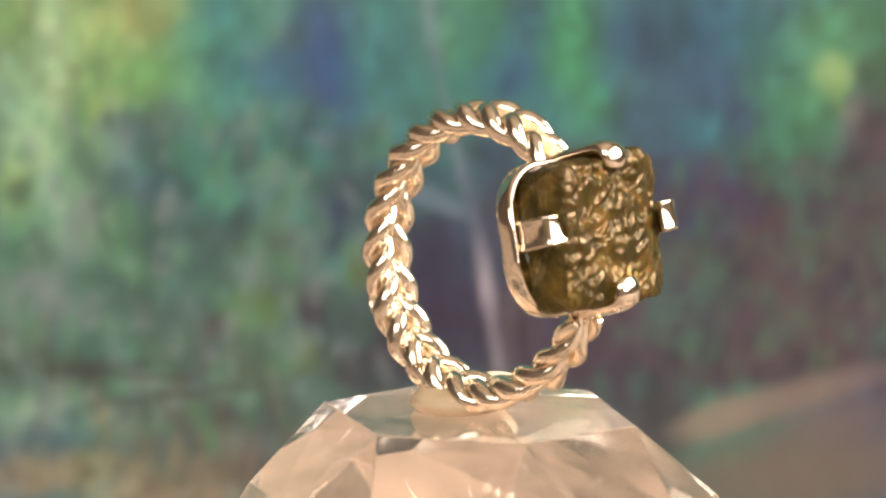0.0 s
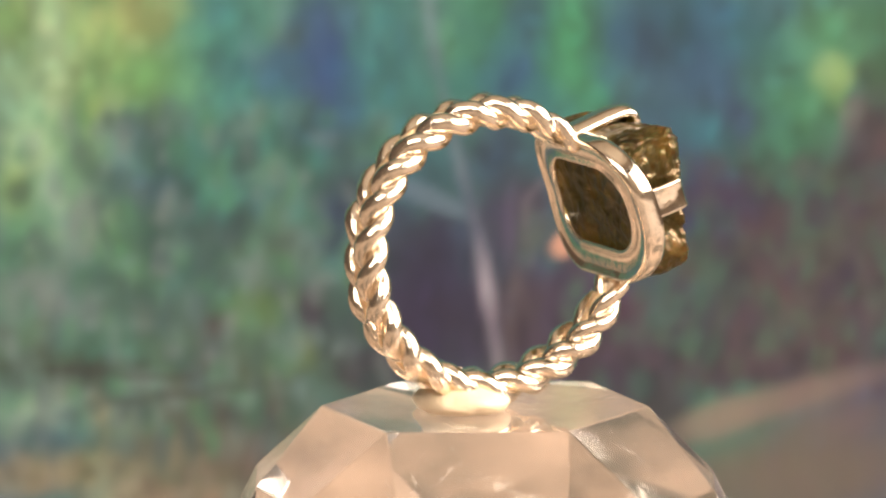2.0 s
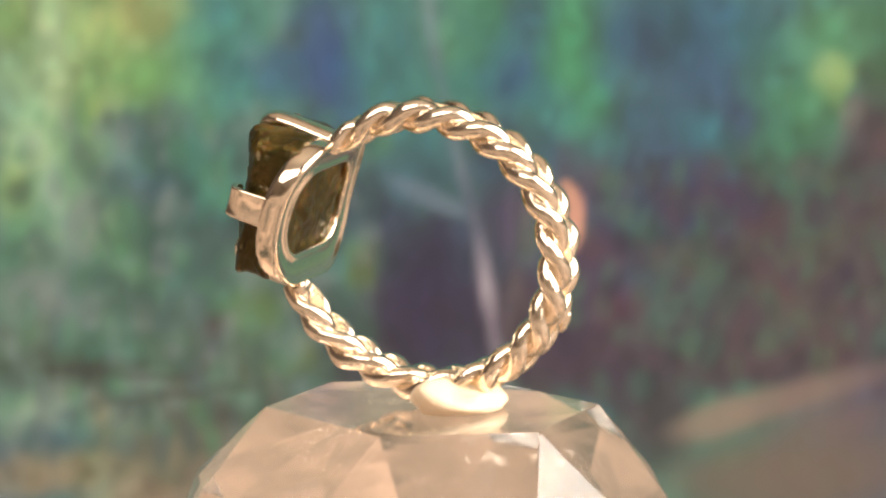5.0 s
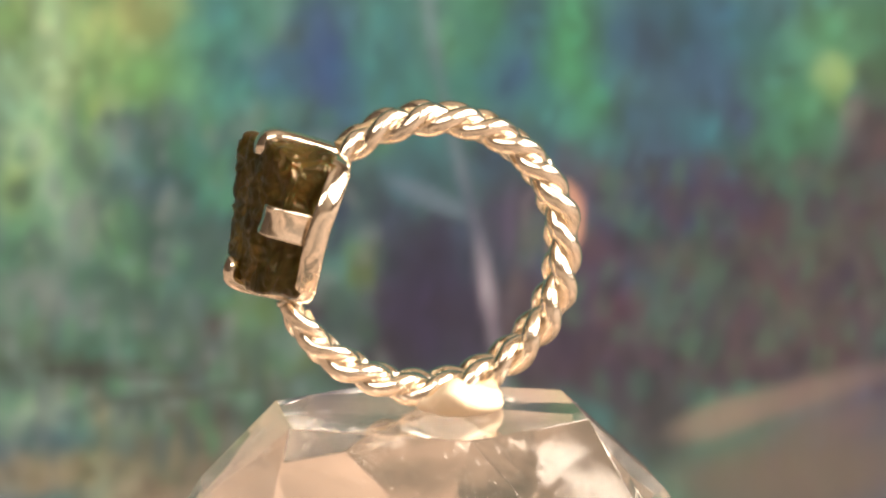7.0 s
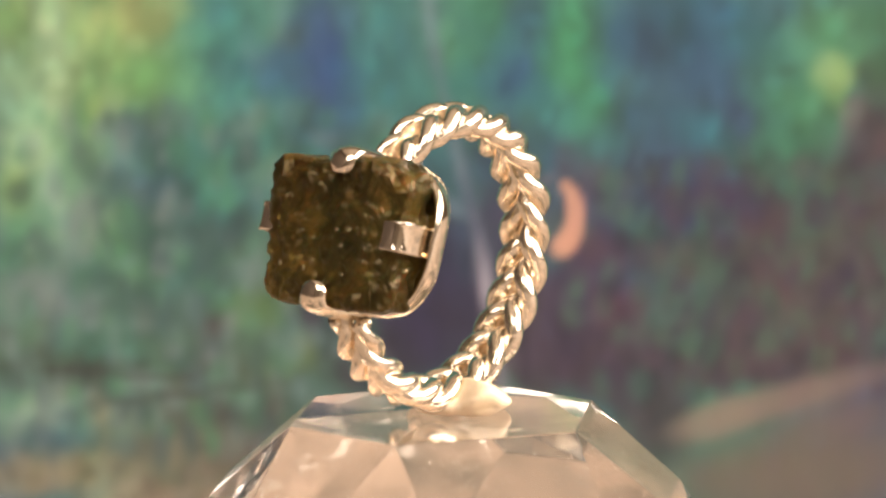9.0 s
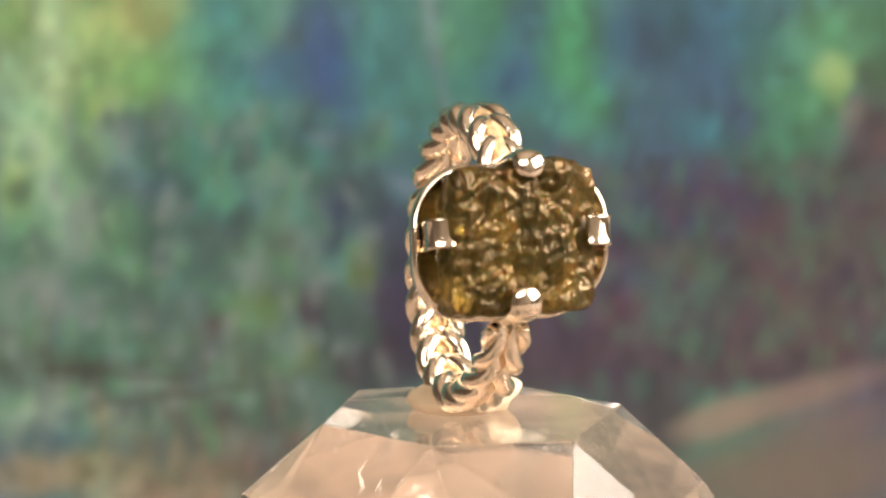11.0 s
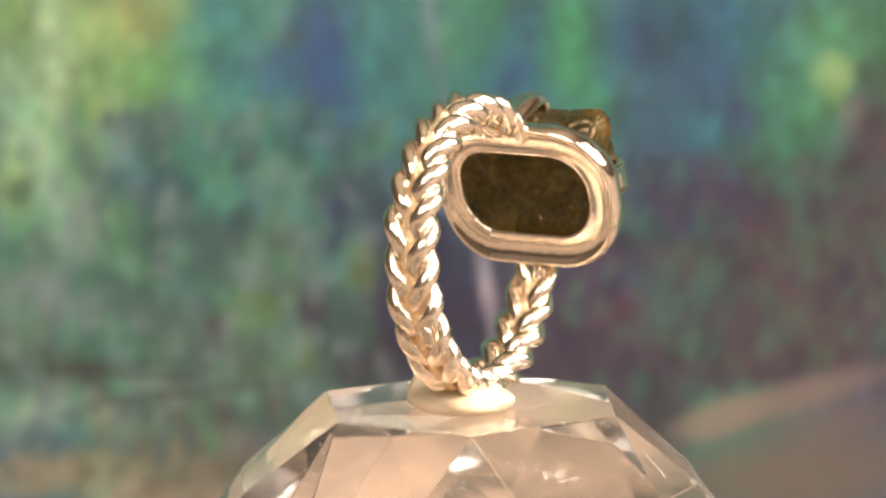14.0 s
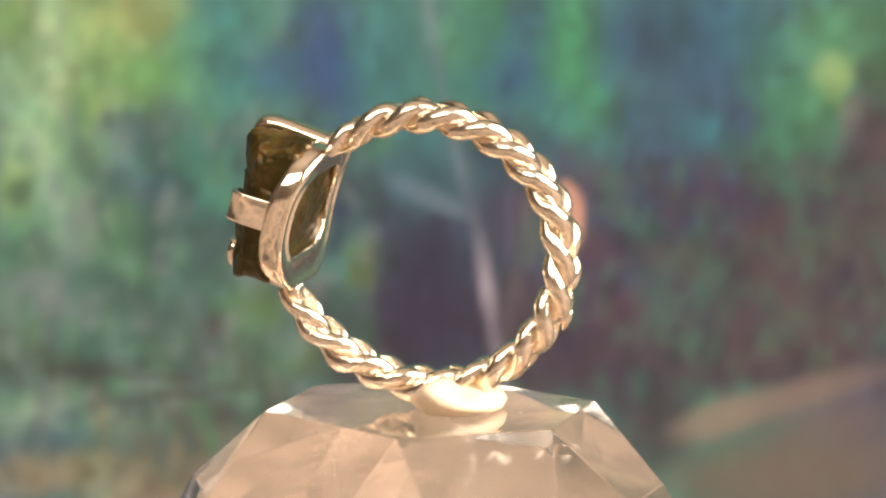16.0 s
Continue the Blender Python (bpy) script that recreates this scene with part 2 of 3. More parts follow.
RIGHT_LEAVES = [
    (25.8, 42.8, 3.2, 3.7, (85, 135, 110)),
    (29.0, 40.9, 3.7, 3.2, (90, 140, 105)),
    (29.9, 46.5, 3.2, 3.2, (100, 150, 110)),
    (33.6, 47.0, 2.6, 3.2, (90, 135, 100)),
    (34.1, 43.3, 2.1, 2.1, (80, 105, 80)),
    (30.2, 43.0, 1.7, 1.9, (160, 180, 115)),
    (26.3, 36.8, 4.8, 3.2, (78, 125, 95)),
    (29.0, 34.0, 3.7, 2.7, (85, 120, 95)),
    (28.6, 30.7, 3.2, 3.2, (82, 105, 85)),
    (31.8, 40.0, 1.3, 1.3, (124, 117, 107)),
    (33.6, 38.6, 2.1, 3.2, (85, 75, 75)),
    (32.2, 33.5, 3.2, 5.3, (85, 75, 75)),
    (34.5, 37.2, 1.1, 1.6, (117, 100, 95)),
]
RIGHT_THICKET = [
    (34.5, 29.8, 2.1, 4.3, (95, 85, 80)),
    (33.1, 29.3, 1.6, 2.1, (85, 112, 85)),
    (21.2, 32.6, 4.8, 2.1, (70, 58, 88)),
    (24.4, 33.0, 2.6, 2.7, (80, 72, 85)),
    (14.8, 29.8, 2.1, 2.1, (72, 120, 100)),
    (17.1, 27.0, 2.6, 3.2, (85, 95, 95)),
    (19.4, 27.9, 3.2, 2.1, (88, 110, 88)),
    (18.0, 23.3, 3.2, 3.2, (85, 95, 92)),
    (20.7, 25.1, 2.1, 3.2, (80, 90, 85)),
    (24.9, 30.2, 2.6, 2.1, (102, 85, 88)),
    (23.0, 28.4, 2.1, 1.6, (78, 92, 80)),
    (24.9, 26.1, 2.6, 2.7, (98, 80, 80)),
    (26.3, 24.7, 1.3, 1.3, (104, 70, 70)),
]
RIGHT_UNDERGROWTH = [
    (22.1, 23.3, 2.1, 2.7, (78, 74, 85)),
    (24.0, 22.3, 3.2, 3.2, (92, 88, 85)),
    (29.9, 27.5, 3.2, 3.2, (95, 85, 82)),
    (29.0, 23.3, 2.6, 3.2, (98, 92, 82)),
    (32.7, 24.2, 3.2, 3.2, (92, 85, 78)),
    (30.9, 20.5, 3.2, 2.1, (98, 82, 76)),
    (22.6, 19.5, 6.3, 2.1, (90, 78, 78)),
    (16.1, 17.2, 3.2, 2.7, (78, 82, 80)),
    (17.1, 20.5, 2.6, 2.1, (84, 74, 80)),
    (27.2, 19.5, 4.8, 2.1, (94, 82, 78)),
    (15.7, 14.0, 3.2, 3.2, (80, 76, 72)),
]
HILL = [
    (29.0, 10.2, 12.1, 4.9, 0.95, -8, (126, 112, 94)),
    (27.2, 16.5, 9.6, 1.5, 0.85, -16, (153, 131, 112)),
    (21.2, 14.7, 4.0, 1.7, 0.80, -20, (167, 150, 124)),
    (30.9, 14.9, 5.6, 2.0, 0.50, -14, (140, 119, 101)),
    (24.0, 9.8, 7.6, 2.0, 0.60, 0, (128, 118, 96)),
]
MARKS = [
    (-2.2, 33.0, 3.9, 0.9, 0.8, 25, (112, 136, 144)),
    (5.4, 20.5, 0.5, 3.9, 0.6, -4, (45, 33, 53)),
    (4.3, 31.2, 0.7, 3.5, 0.5, 4, (104, 95, 114)),
    (-27.2, 18.4, 11.0, 0.3, 0.45, 4, (63, 61, 55)),
    (-21.9, 16.8, 8.2, 0.3, 0.4, -6, (60, 56, 53)),
]
# the pale birch stem, from the top down: x, z, half width, colour
STEM = [(-2.5, 50.0, 0.75, (138, 164, 160)), (-2.1, 46.5, 0.75, (136, 162, 160)), (-1.5, 43.0, 0.6, (104, 136, 142)),
        (-0.6, 39.0, 0.65, (128, 152, 154)), (0.2, 35.6, 0.6, (138, 152, 154)), (0.9, 32.9, 0.55, (104, 112, 126)),
        (1.6, 30.2, 0.6, (122, 124, 136)), (2.1, 27.6, 0.7, (184, 174, 178)), (2.4, 25.2, 0.75, (222, 208, 206)),
        (2.8, 22.6, 0.65, (158, 150, 152)), (3.3, 19.6, 0.65, (172, 162, 162)), (3.7, 16.6, 0.65, (150, 140, 142))]
# the orange crescent and the faint curl beside it: x, z, half width
CRESCENT = [(8.6, 34.2, 0.4), (9.3, 33.2, 0.65), (9.6, 31.9, 0.75), (9.4, 30.5, 0.8), (8.9, 29.3, 0.95), (8.1, 28.7, 0.85)]
CURL = [(6.2, 27.0, 0.3), (5.4, 30.6, 0.3), (5.6, 32.8, 0.35), (6.8, 34.4, 0.35), (8.0, 34.6, 0.3)]
DABS = (PALE_GREENS + LEFT_LEAVES + LEFT_THICKET + LEFT_UNDERGROWTH + FOREST_FLOOR + MIDDLE_TREETOPS
        + MIDDLE_BLUES + MIDDLE_PURPLES + RIGHT_TREETOPS + RIGHT_LEAVES + RIGHT_THICKET + RIGHT_UNDERGROWTH)


# ---- building blocks ----
def part(name, bm, mat, parent=None, label="", smooth=True):
    me = bpy.data.meshes.new(name)
    bm.to_mesh(me)
    bm.free()
    if smooth:
        for p in me.polygons:
            p.use_smooth = True
    me.materials.append(mat)
    ob = new(name, me)
    if parent:
        ob.parent = parent
    if label:
        tagged(ob, label)
    return ob


def loft(bm, rings, closed_ring=True, closed_path=False, caps=True):
    """Join rows of points, all of one length, into a skin."""
    vs = [[bm.verts.new(p) for p in r] for r in rings]
    n, k = len(vs), len(vs[0])
    for i in range(n if closed_path else n - 1):
        a, b = vs[i], vs[(i + 1) % n]
        for j in range(k if closed_ring else k - 1):
            bm.faces.new((a[j], a[(j + 1) % k], b[(j + 1) % k], b[j]))
    if caps and not closed_path:
        bm.faces.new(vs[0][::-1])
        bm.faces.new(vs[-1])
    bmesh.ops.recalc_face_normals(bm, faces=bm.faces)


def box(bm, lo, hi):
    r = bmesh.ops.create_cube(bm, size=1)
    for v in r["verts"]:
        v.co = Vector([lo[i] + (v.co[i] + 0.5) * (hi[i] - lo[i]) for i in range(3)])


# ---- the room: unseen, added to shape light and reflections ----
def unseen_room():
    bm = bmesh.new()
    box(bm, (-1.6, -1.6, -0.03), (1.6, 1.6, 0))
    tagged(part("ground", bm, GROUND, smooth=False), "unseen ground, mottled to give the crystal's facets light and dark", "ground", kind="structure")
    bm = bmesh.new()
    box(bm, (-1.6, -1.6, 2.2), (1.6, 1.6, 2.25))
    tagged(part("ceiling", bm, BOUNCE_CEIL, smooth=False), "unseen cream ceiling added to reflect light from above", "ceiling", kind="structure")
    bm = bmesh.new()
    box(bm, (-1.6, 1.5, 0), (1.6, 1.6, 2.2))
    tagged(part("wall_north", bm, UNSEEN_WALL, smooth=False), "unseen beige plaster wall added to enclose the light", "wall", kind="structure")
    bm = bmesh.new()
    box(bm, (-1.6, -1.5, 0), (-1.5, 1.5, 2.2))
    tagged(part("dark_side_west", bm, DARK_REFLECTOR, smooth=False), "unseen dark brown wall added to darken the gold's left reflections", "wall", kind="structure")
    # the unseen east wall, with an opening added for the fill lamp and sun
    bm = bmesh.new()
    for lo, hi in (((1.5, -1.5, 0), (1.6, 1.5, 0.45)), ((1.5, -1.5, 1.75), (1.6, 1.5, 2.2)),
                   ((1.5, -1.5, 0.45), (1.6, -1.45, 1.75)), ((1.5, 0.6, 0.45), (1.6, 1.5, 1.75))):
        box(bm, lo, hi)
    tagged(part("wall_east", bm, UNSEEN_WALL, smooth=False), "unseen beige plaster wall with an opening for the fill lamp", "wall", kind="structure")
    bm = bmesh.new()
    for lo, hi in (((-1.6, -1.6, 0), (1.6, -1.5, 1.0)), ((-1.6, -1.6, 1.8), (1.6, -1.5, 2.2)),
                   ((-1.6, -1.6, 1.0), (-1.15, -1.5, 1.8)), ((0.45, -1.6, 1.0), (1.6, -1.5, 1.8))):
        box(bm, lo, hi)
    tagged(part("wall_south", bm, UNSEEN_WALL, smooth=False), "unseen beige plaster wall with an opening for the fill lamp", "wall", kind="structure")


def dab(rgb, X, Z, cx, cz, rx, rz, strength, turn, colour, edge=1.4, soft=1.15):
    """Lay a soft-edged dab of paint, in mm, into the colour field."""
    reach = 1.5 * max(rx, rz) / STEP
    i0, i1 = max(0, int((cx - X[0, 0]) / STEP - reach)), int((cx - X[0, 0]) / STEP + reach) + 2
    j0, j1 = max(0, int((cz - Z[0, 0]) / STEP - reach)), int((cz - Z[0, 0]) / STEP + reach) + 2
    if i1 <= 0 or j1 <= 0:
        return
    x, z = X[j0:j1, i0:i1] - cx, Z[j0:j1, i0:i1] - cz
    c, s = math.cos(radians(turn)), math.sin(radians(turn))
    d = np.sqrt(((x * c - z * s) / rx) ** 2 + ((x * s + z * c) / rz) ** 2)
    f = np.clip((edge - d) / soft, 0, 1)
    f = (f * f * (3 - 2 * f) * strength)[..., None]
    rgb[j0:j1, i0:i1] = rgb[j0:j1, i0:i1] * (1 - f) + np.array(pigment(colour)) * f


STEP = 0.5


def painting():
    rs = np.random.RandomState(3)
    nx, nz = 441, 261
    X, Z = np.meshgrid(np.linspace(-110, 110, nx), np.linspace(0, 130, nz))
    across, height = X, Z
    Z = Z + 0.7      # the picture sits a little low on the board
    rgb = np.zeros((nz, nx, 3))
    rgb[:] = pigment(GREEN)
    # broad ground tones, then the picture's own patches
    for _ in range(500):
        c = (INDIGO, TEAL, GREEN, LEAF)[rs.randint(4)]
        dab(rgb, X, Z, rs.uniform(-110, 110), rs.uniform(0, 130), rs.uniform(4, 9), rs.uniform(5, 12), 0.6, rs.uniform(-20, 20), c)
    for share in (1.0, 0.6):
        for x, z, rx, rz, c in DABS:
            dab(rgb, X, Z, x, z, rx, rz, 0.85 * share, 0, c)
    # small brush strokes that pick up the colour under them and vary it
    field = rgb.copy()
    for k in range(5200):
        cx, cz = rs.uniform(-55, 55), rs.uniform(-2, 62)
        own = field[min(nz - 1, max(0, int(cz / STEP))), min(nx - 1, max(0, int((cx + 110) / STEP)))]
        own = own * rs.uniform(0.6, 1.5) * np.array((rs.uniform(0.88, 1.14), 1.0, rs.uniform(0.88, 1.12)))
        c = [255 * (1.055 * max(0.0, v / PAINT_VALUE / k) ** (1 / 2.4) - 0.055) for v, k in zip(own, PAINT_CAST)]
        size = 1.0 if k < 2200 else 0.5
        dab(rgb, X, Z, cx, cz, size * rs.uniform(0.8, 1.9), size * rs.uniform(1.0, 3.0), rs.uniform(0.25, 0.55), rs.uniform(-25, 25), c)
    blotches = ((58, 42, 62), (104, 86, 92), (82, 124, 98), (76, 64, 84), (98, 80, 78), (98, 122, 96))
    for _ in range(420):
        dab(rgb, X, Z, rs.uniform(8, 38), rs.uniform(17, 36), rs.uniform(0.5, 1.3), rs.uniform(0.7, 1.9), rs.uniform(0.15, 0.42), rs.uniform(-25, 25), blotches[rs.randint(6)])
    stems = ((64, 92, 84), (128, 148, 132), (96, 142, 104), (84, 104, 100), (132, 140, 128))
    for _ in range(420):
        dab(rgb, X, Z, rs.uniform(-42, -6), rs.uniform(12, 40), rs.uniform(0.5, 1.3), rs.uniform(0.7, 2.2), rs.uniform(0.2, 0.5), rs.uniform(-25, 25), stems[rs.randint(5)])
    rgb = 0.072 * (rgb / 0.072) ** 1.35
    for *args, c in HILL:
        dab(rgb, X, Z, *args, c)
    for *args, c in MARKS:
        dab(rgb, X, Z, *args, c, 1.25, 0.65)
    for (x0, z0, w0, c0), (x1, z1, w1, c1) in zip(STEM, STEM[1:]):
        for f in (0, 0.25, 0.5, 0.75):
            dab(rgb, X, Z, x0 + (x1 - x0) * f, z0 + (z1 - z0) * f, w0 + (w1 - w0) * f, 0.9, 0.42, -8, [p + (q - p) * f for p, q in zip(c0, c1)])
    for line, strength, c in ((CURL, 0.28, (140, 122, 125)), (CRESCENT, 0.5, (255, 188, 146))):
        for (x0, z0, w0), (x1, z1, w1) in zip(line, line[1:]):
            for f in (0, 0.2, 0.4, 0.6, 0.8):
                w = w0 + (w1 - w0) * f
                dab(rgb, X, Z, x0 + (x1 - x0) * f, z0 + (z1 - z0) * f, w, w, strength, 0, c)
    me = bpy.data.meshes.new("paint_layer")
    verts = np.stack([across.ravel() * MM, np.zeros(X.size), height.ravel() * MM], 1)
    q = np.arange(nz * nx).reshape(nz, nx)
    faces = np.stack([q[:-1, :-1].ravel(), q[:-1, 1:].ravel(), q[1:, 1:].ravel(), q[1:, :-1].ravel()], 1)
    me.from_pydata(verts.tolist(), [], faces.tolist())
    attr = me.color_attributes.new("paint", "FLOAT_COLOR", "POINT")
    attr.data.foreach_set("color", np.concatenate([np.clip(rgb.reshape(-1, 3), 0.005, 0.9), np.ones((X.size, 1))], 1).astype(np.float32).ravel())
    me.materials.append(PAINT)
    thing = new("painting")
    thing.location = (0, 0.080, 0)
    tagged(thing, "loosely painted picture in blurred greens, teal and indigo", "painting")
    new("paint_layer", me).parent = thing
    bm = bmesh.new()
    box(bm, (-0.11, 0.0003, 0), (0.11, 0.004, 0.13))
    bmesh.ops.bevel(bm, geom=bm.edges[:], offset=0.0006, segments=2, affect="EDGES")
    part("board", bm, BOARD, thing, "grey card board behind the paint", smooth=False)


# ---- the ring ----
RC = Vector((2.25, 0, 11.15))   # centre of the band, mm over the crystal's top
TILT = 16                             # degrees by which the gem faces upwards
ER = Vector((math.cos(radians(TILT)), 0, math.sin(radians(TILT))))
EH = Vector((-math.sin(radians(TILT)), 0, math.cos(radians(TILT))))
EY = Vector((0, 1, 0))


def leaned(p):
    """From mm over the crystal's top to metres; the whole ring leans a little to one side."""
    return Vector((p.x, p.y - 0.55 + 0.06 * p.z, p.z)) * MM + Vector((0, 0, TOP))


def ring_point(y, h, r):
    """Setting coordinates in mm (across, up, out of the band's centre) to metres."""
    return leaned(RC + ER * r + EH * h + EY * (y - 0.18))


def strand(ring, side, phase):
    """One wire of a two-wire rope that runs round the finger; side -1 or 1 sets the rope and its hand."""
    R0, HEL, WIRE = 9.62, 0.56, 0.68
    pitch = 5.35 if side > 0 else 4.85
    a0, a1 = 46, 343
    n, k = 420, 12
    pts = []
    for i in range(n + 1):
        a = radians(a0 + (a1 - a0) * i / n)
        f = min(i, n - i) / n
        thin = 0.74 + 0.26 * min(1, f * 9)
        wob = noise.noise(Vector((a * 3.1, side * 4.0, phase))) * 0.09 + noise.noise(Vector((a * 9.0, side * 4.0, phase + 9))) * 0.07
        out = 0.8 * max(0.0, (math.degrees(a) - 300) / 43) ** 1.3
        q = -side * (a * R0 * 2 * math.pi / pitch) + phase
        r = R0 + out + wob + HEL * thin * math.cos(q)
        y = side * 0.86 + HEL * 0.92 * thin * math.sin(q)
        pts.append((Vector((r * math.cos(a), y, r * math.sin(a))), (WIRE + wob * 0.7) * thin))
    bm = bmesh.new()
    rings = []
    for i, (p, w) in enumerate(pts):
        t = (pts[min(i + 1, n)][0] - pts[max(i - 1, 0)][0]).normalized()
        u = t.cross(Vector((0, 1, 0))).normalized()
        v = t.cross(u)
        rings.append([leaned(p + RC + (u * math.cos(b) + v * math.sin(b)) * w) for b in [2 * math.pi * j / k for j in range(k)]])
    loft(bm, rings)
    part("strand", bm, GOLD, ring)


def core(ring):
    """The grainy filling of cast metal in the valley between the two ropes."""
    bm = bmesh.new()
    rings = []
    for i in range(261):
        a = radians(50 + 286 * i / 260)
        w = 0.66 + 0.10 * noise.noise(Vector((a * 14, 2, 0)))
        c = Vector((math.cos(a), 0, math.sin(a)))
        rings.append([leaned(RC + c * (9.86 + w * math.cos(b)) + EY * (w * 0.8 * math.sin(b))) for b in [2 * math.pi * k / 14 for k in range(14)]])
    loft(bm, rings)
    part("core", bm, GRAINY, ring, "grainy gold filling between the ropes")


def rounded_rect(n, w, h, r):
    """n points round a rectangle of half sizes w, h with corners of radius r."""
    out = []
    arc = math.pi / 2 * r
    sides = [2 * (h - r), arc, 2 * (w - r), arc] * 2
    total = sum(sides)
    for i in range(n):
        s = total * i / n
        k = 0
        while s > sides[k]:
            s -= sides[k]
            k += 1
        if k == 0: p = (w, -(h - r) + s)
        elif k == 2: p = ((w - r) - s, h)
        elif k == 4: p = (-w, (h - r) - s)
        elif k == 6: p = (-(w - r) + s, -h)
        else:
            c = {1: (w - r, h - r, 0), 3: (-(w - r), h - r, 90), 5: (-(w - r), -(h - r), 180), 7: (w - r, -(h - r), 270)}[k]
            b = radians(c[2]) + s / r
            p = (c[0] + r * math.cos(b), c[1] + r * math.sin(b))
        out.append(p)
    return out


BEZ_H, BEZ_R = 0.1, 9.3


def saddle(h):
    return BEZ_R + math.sqrt(15 ** 2 - h * h) - 15


def bezel(ring):
    n = 120
    outer = rounded_rect(n, 6.9, 5.35, 4.3)
    inner = rounded_rect(n, 4.95, 3.05, 2.6)
    # section: how far from the inner to the outer edge, and height over the saddle
    section = [(0.0, -0.10), (0.0, -0.42), (0.02, -0.50), (0.06, -0.54), (0.12, -0.52), (0.20, -0.45), (0.32, -0.39), (0.48, -0.36), (0.64, -0.37),
               (0.76, -0.43), (0.82, -0.50), (0.88, -0.52), (0.94, -0.41), (0.985, -0.16), (1.0, 0.1), (1.02, 0.7), (0.99, 1.05), (0.90, 1.12),
               (0.82, 1.0), (0.76, 0.55), (0.6, 0.30), (0.2, 0.20), (0.04, 0.05)]
    bm = bmesh.new()
    rings = []
    for (ox, oh), (ix, ih) in zip(outer, inner):
        row = []
        for f, z in section:
            y, h = ix + (ox - ix) * f, ih + (oh - ih) * f
            row.append(ring_point(y, h + BEZ_H, saddle(h) + z))
        rings.append(row)
    loft(bm, rings, closed_path=True)
    part("bezel", bm, BRUSHED, ring)


def prong(ring, across, up, turn, reach, over, width, claw=False):
    """A flat strip that stands on the bezel's rim at across, up and folds over the gem; turn: degrees of its inward way."""
    d = (math.cos(radians(turn)), math.sin(radians(turn)))
    side = (-d[1], d[0])
    base = saddle(up)
    line = [(-0.05, base + 0.2), (-0.12, base + reach * 0.35), (-0.18, base + reach * 0.7), (-0.1, base + reach * 0.9), (0.2, base + reach), (over * 0.55, base + reach + 0.12), (over, base + reach + 0.02)]
    fine = []
    for i in range(len(line) - 1):
        a, p, q, z = line[max(i - 1, 0)], line[i], line[i + 1], line[min(i + 2, len(line) - 1)]
        for s in (0, 0.25, 0.5, 0.75):
            fine.append(tuple(0.5 * (2 * p[k] + (q[k] - a[k]) * s + (2 * a[k] - 5 * p[k] + 4 * q[k] - z[k]) * s * s + (3 * p[k] - a[k] - 3 * q[k] + z[k]) * s ** 3) for k in (0, 1)))
    fine.append(line[-1])
    bm = bmesh.new()
    rings = []
    th = 0.27
    for i, (a, r) in enumerate(fine):
        b0, b1 = fine[max(i - 1, 0)], fine[min(i + 1, len(fine) - 1)]
        t = Vector((b1[0] - b0[0], b1[1] - b0[1])).normalized()
        nrm = (-t[1], t[0])
        w = width / 2 * (1.12 - 0.12 * i / len(fine)) * (0.95 if i == len(fine) - 1 else 1)
        row = []
        if claw:        # a rounded claw with a blunt round tip
            end = (len(fine) - 1 - i) / 5
            w *= math.sqrt(1 - (1 - min(1, end + 0.12)) ** 2)
            corners = [(math.cos(k * math.pi / 7), 2.1 * math.sin(k * math.pi / 7)) for k in range(14)]
        else:
            corners = DISHED
        for sx, sn in corners:
            k = th * (0.85 if i in (0, len(fine) - 1) else 1)
            aa, rr = a + nrm[0] * sn * k, r + nrm[1] * sn * k
            row.append(ring_point(across + d[0] * aa + side[0] * sx * w, up + BEZ_H + d[1] * aa + side[1] * sx * w, rr))
        rings.append(row)
    loft(bm, rings)
    part("prong", bm, POLISHED, ring)


# a strip with rounded, slightly raised edges and a dished face
DISHED = ((-1, -0.5), (-0.95, -0.9), (-0.86, -1), (0.86, -1), (0.95, -0.9), (1, -0.5), (1, 0.7), (0.97, 0.98), (0.9, 1.08), (0.8, 1.04), (0.66, 0.94), (0.3, 0.88),
          (0, 0.86), (-0.3, 0.88), (-0.66, 0.94), (-0.8, 1.04), (-0.9, 1.08), (-0.97, 0.98), (-1, 0.7))


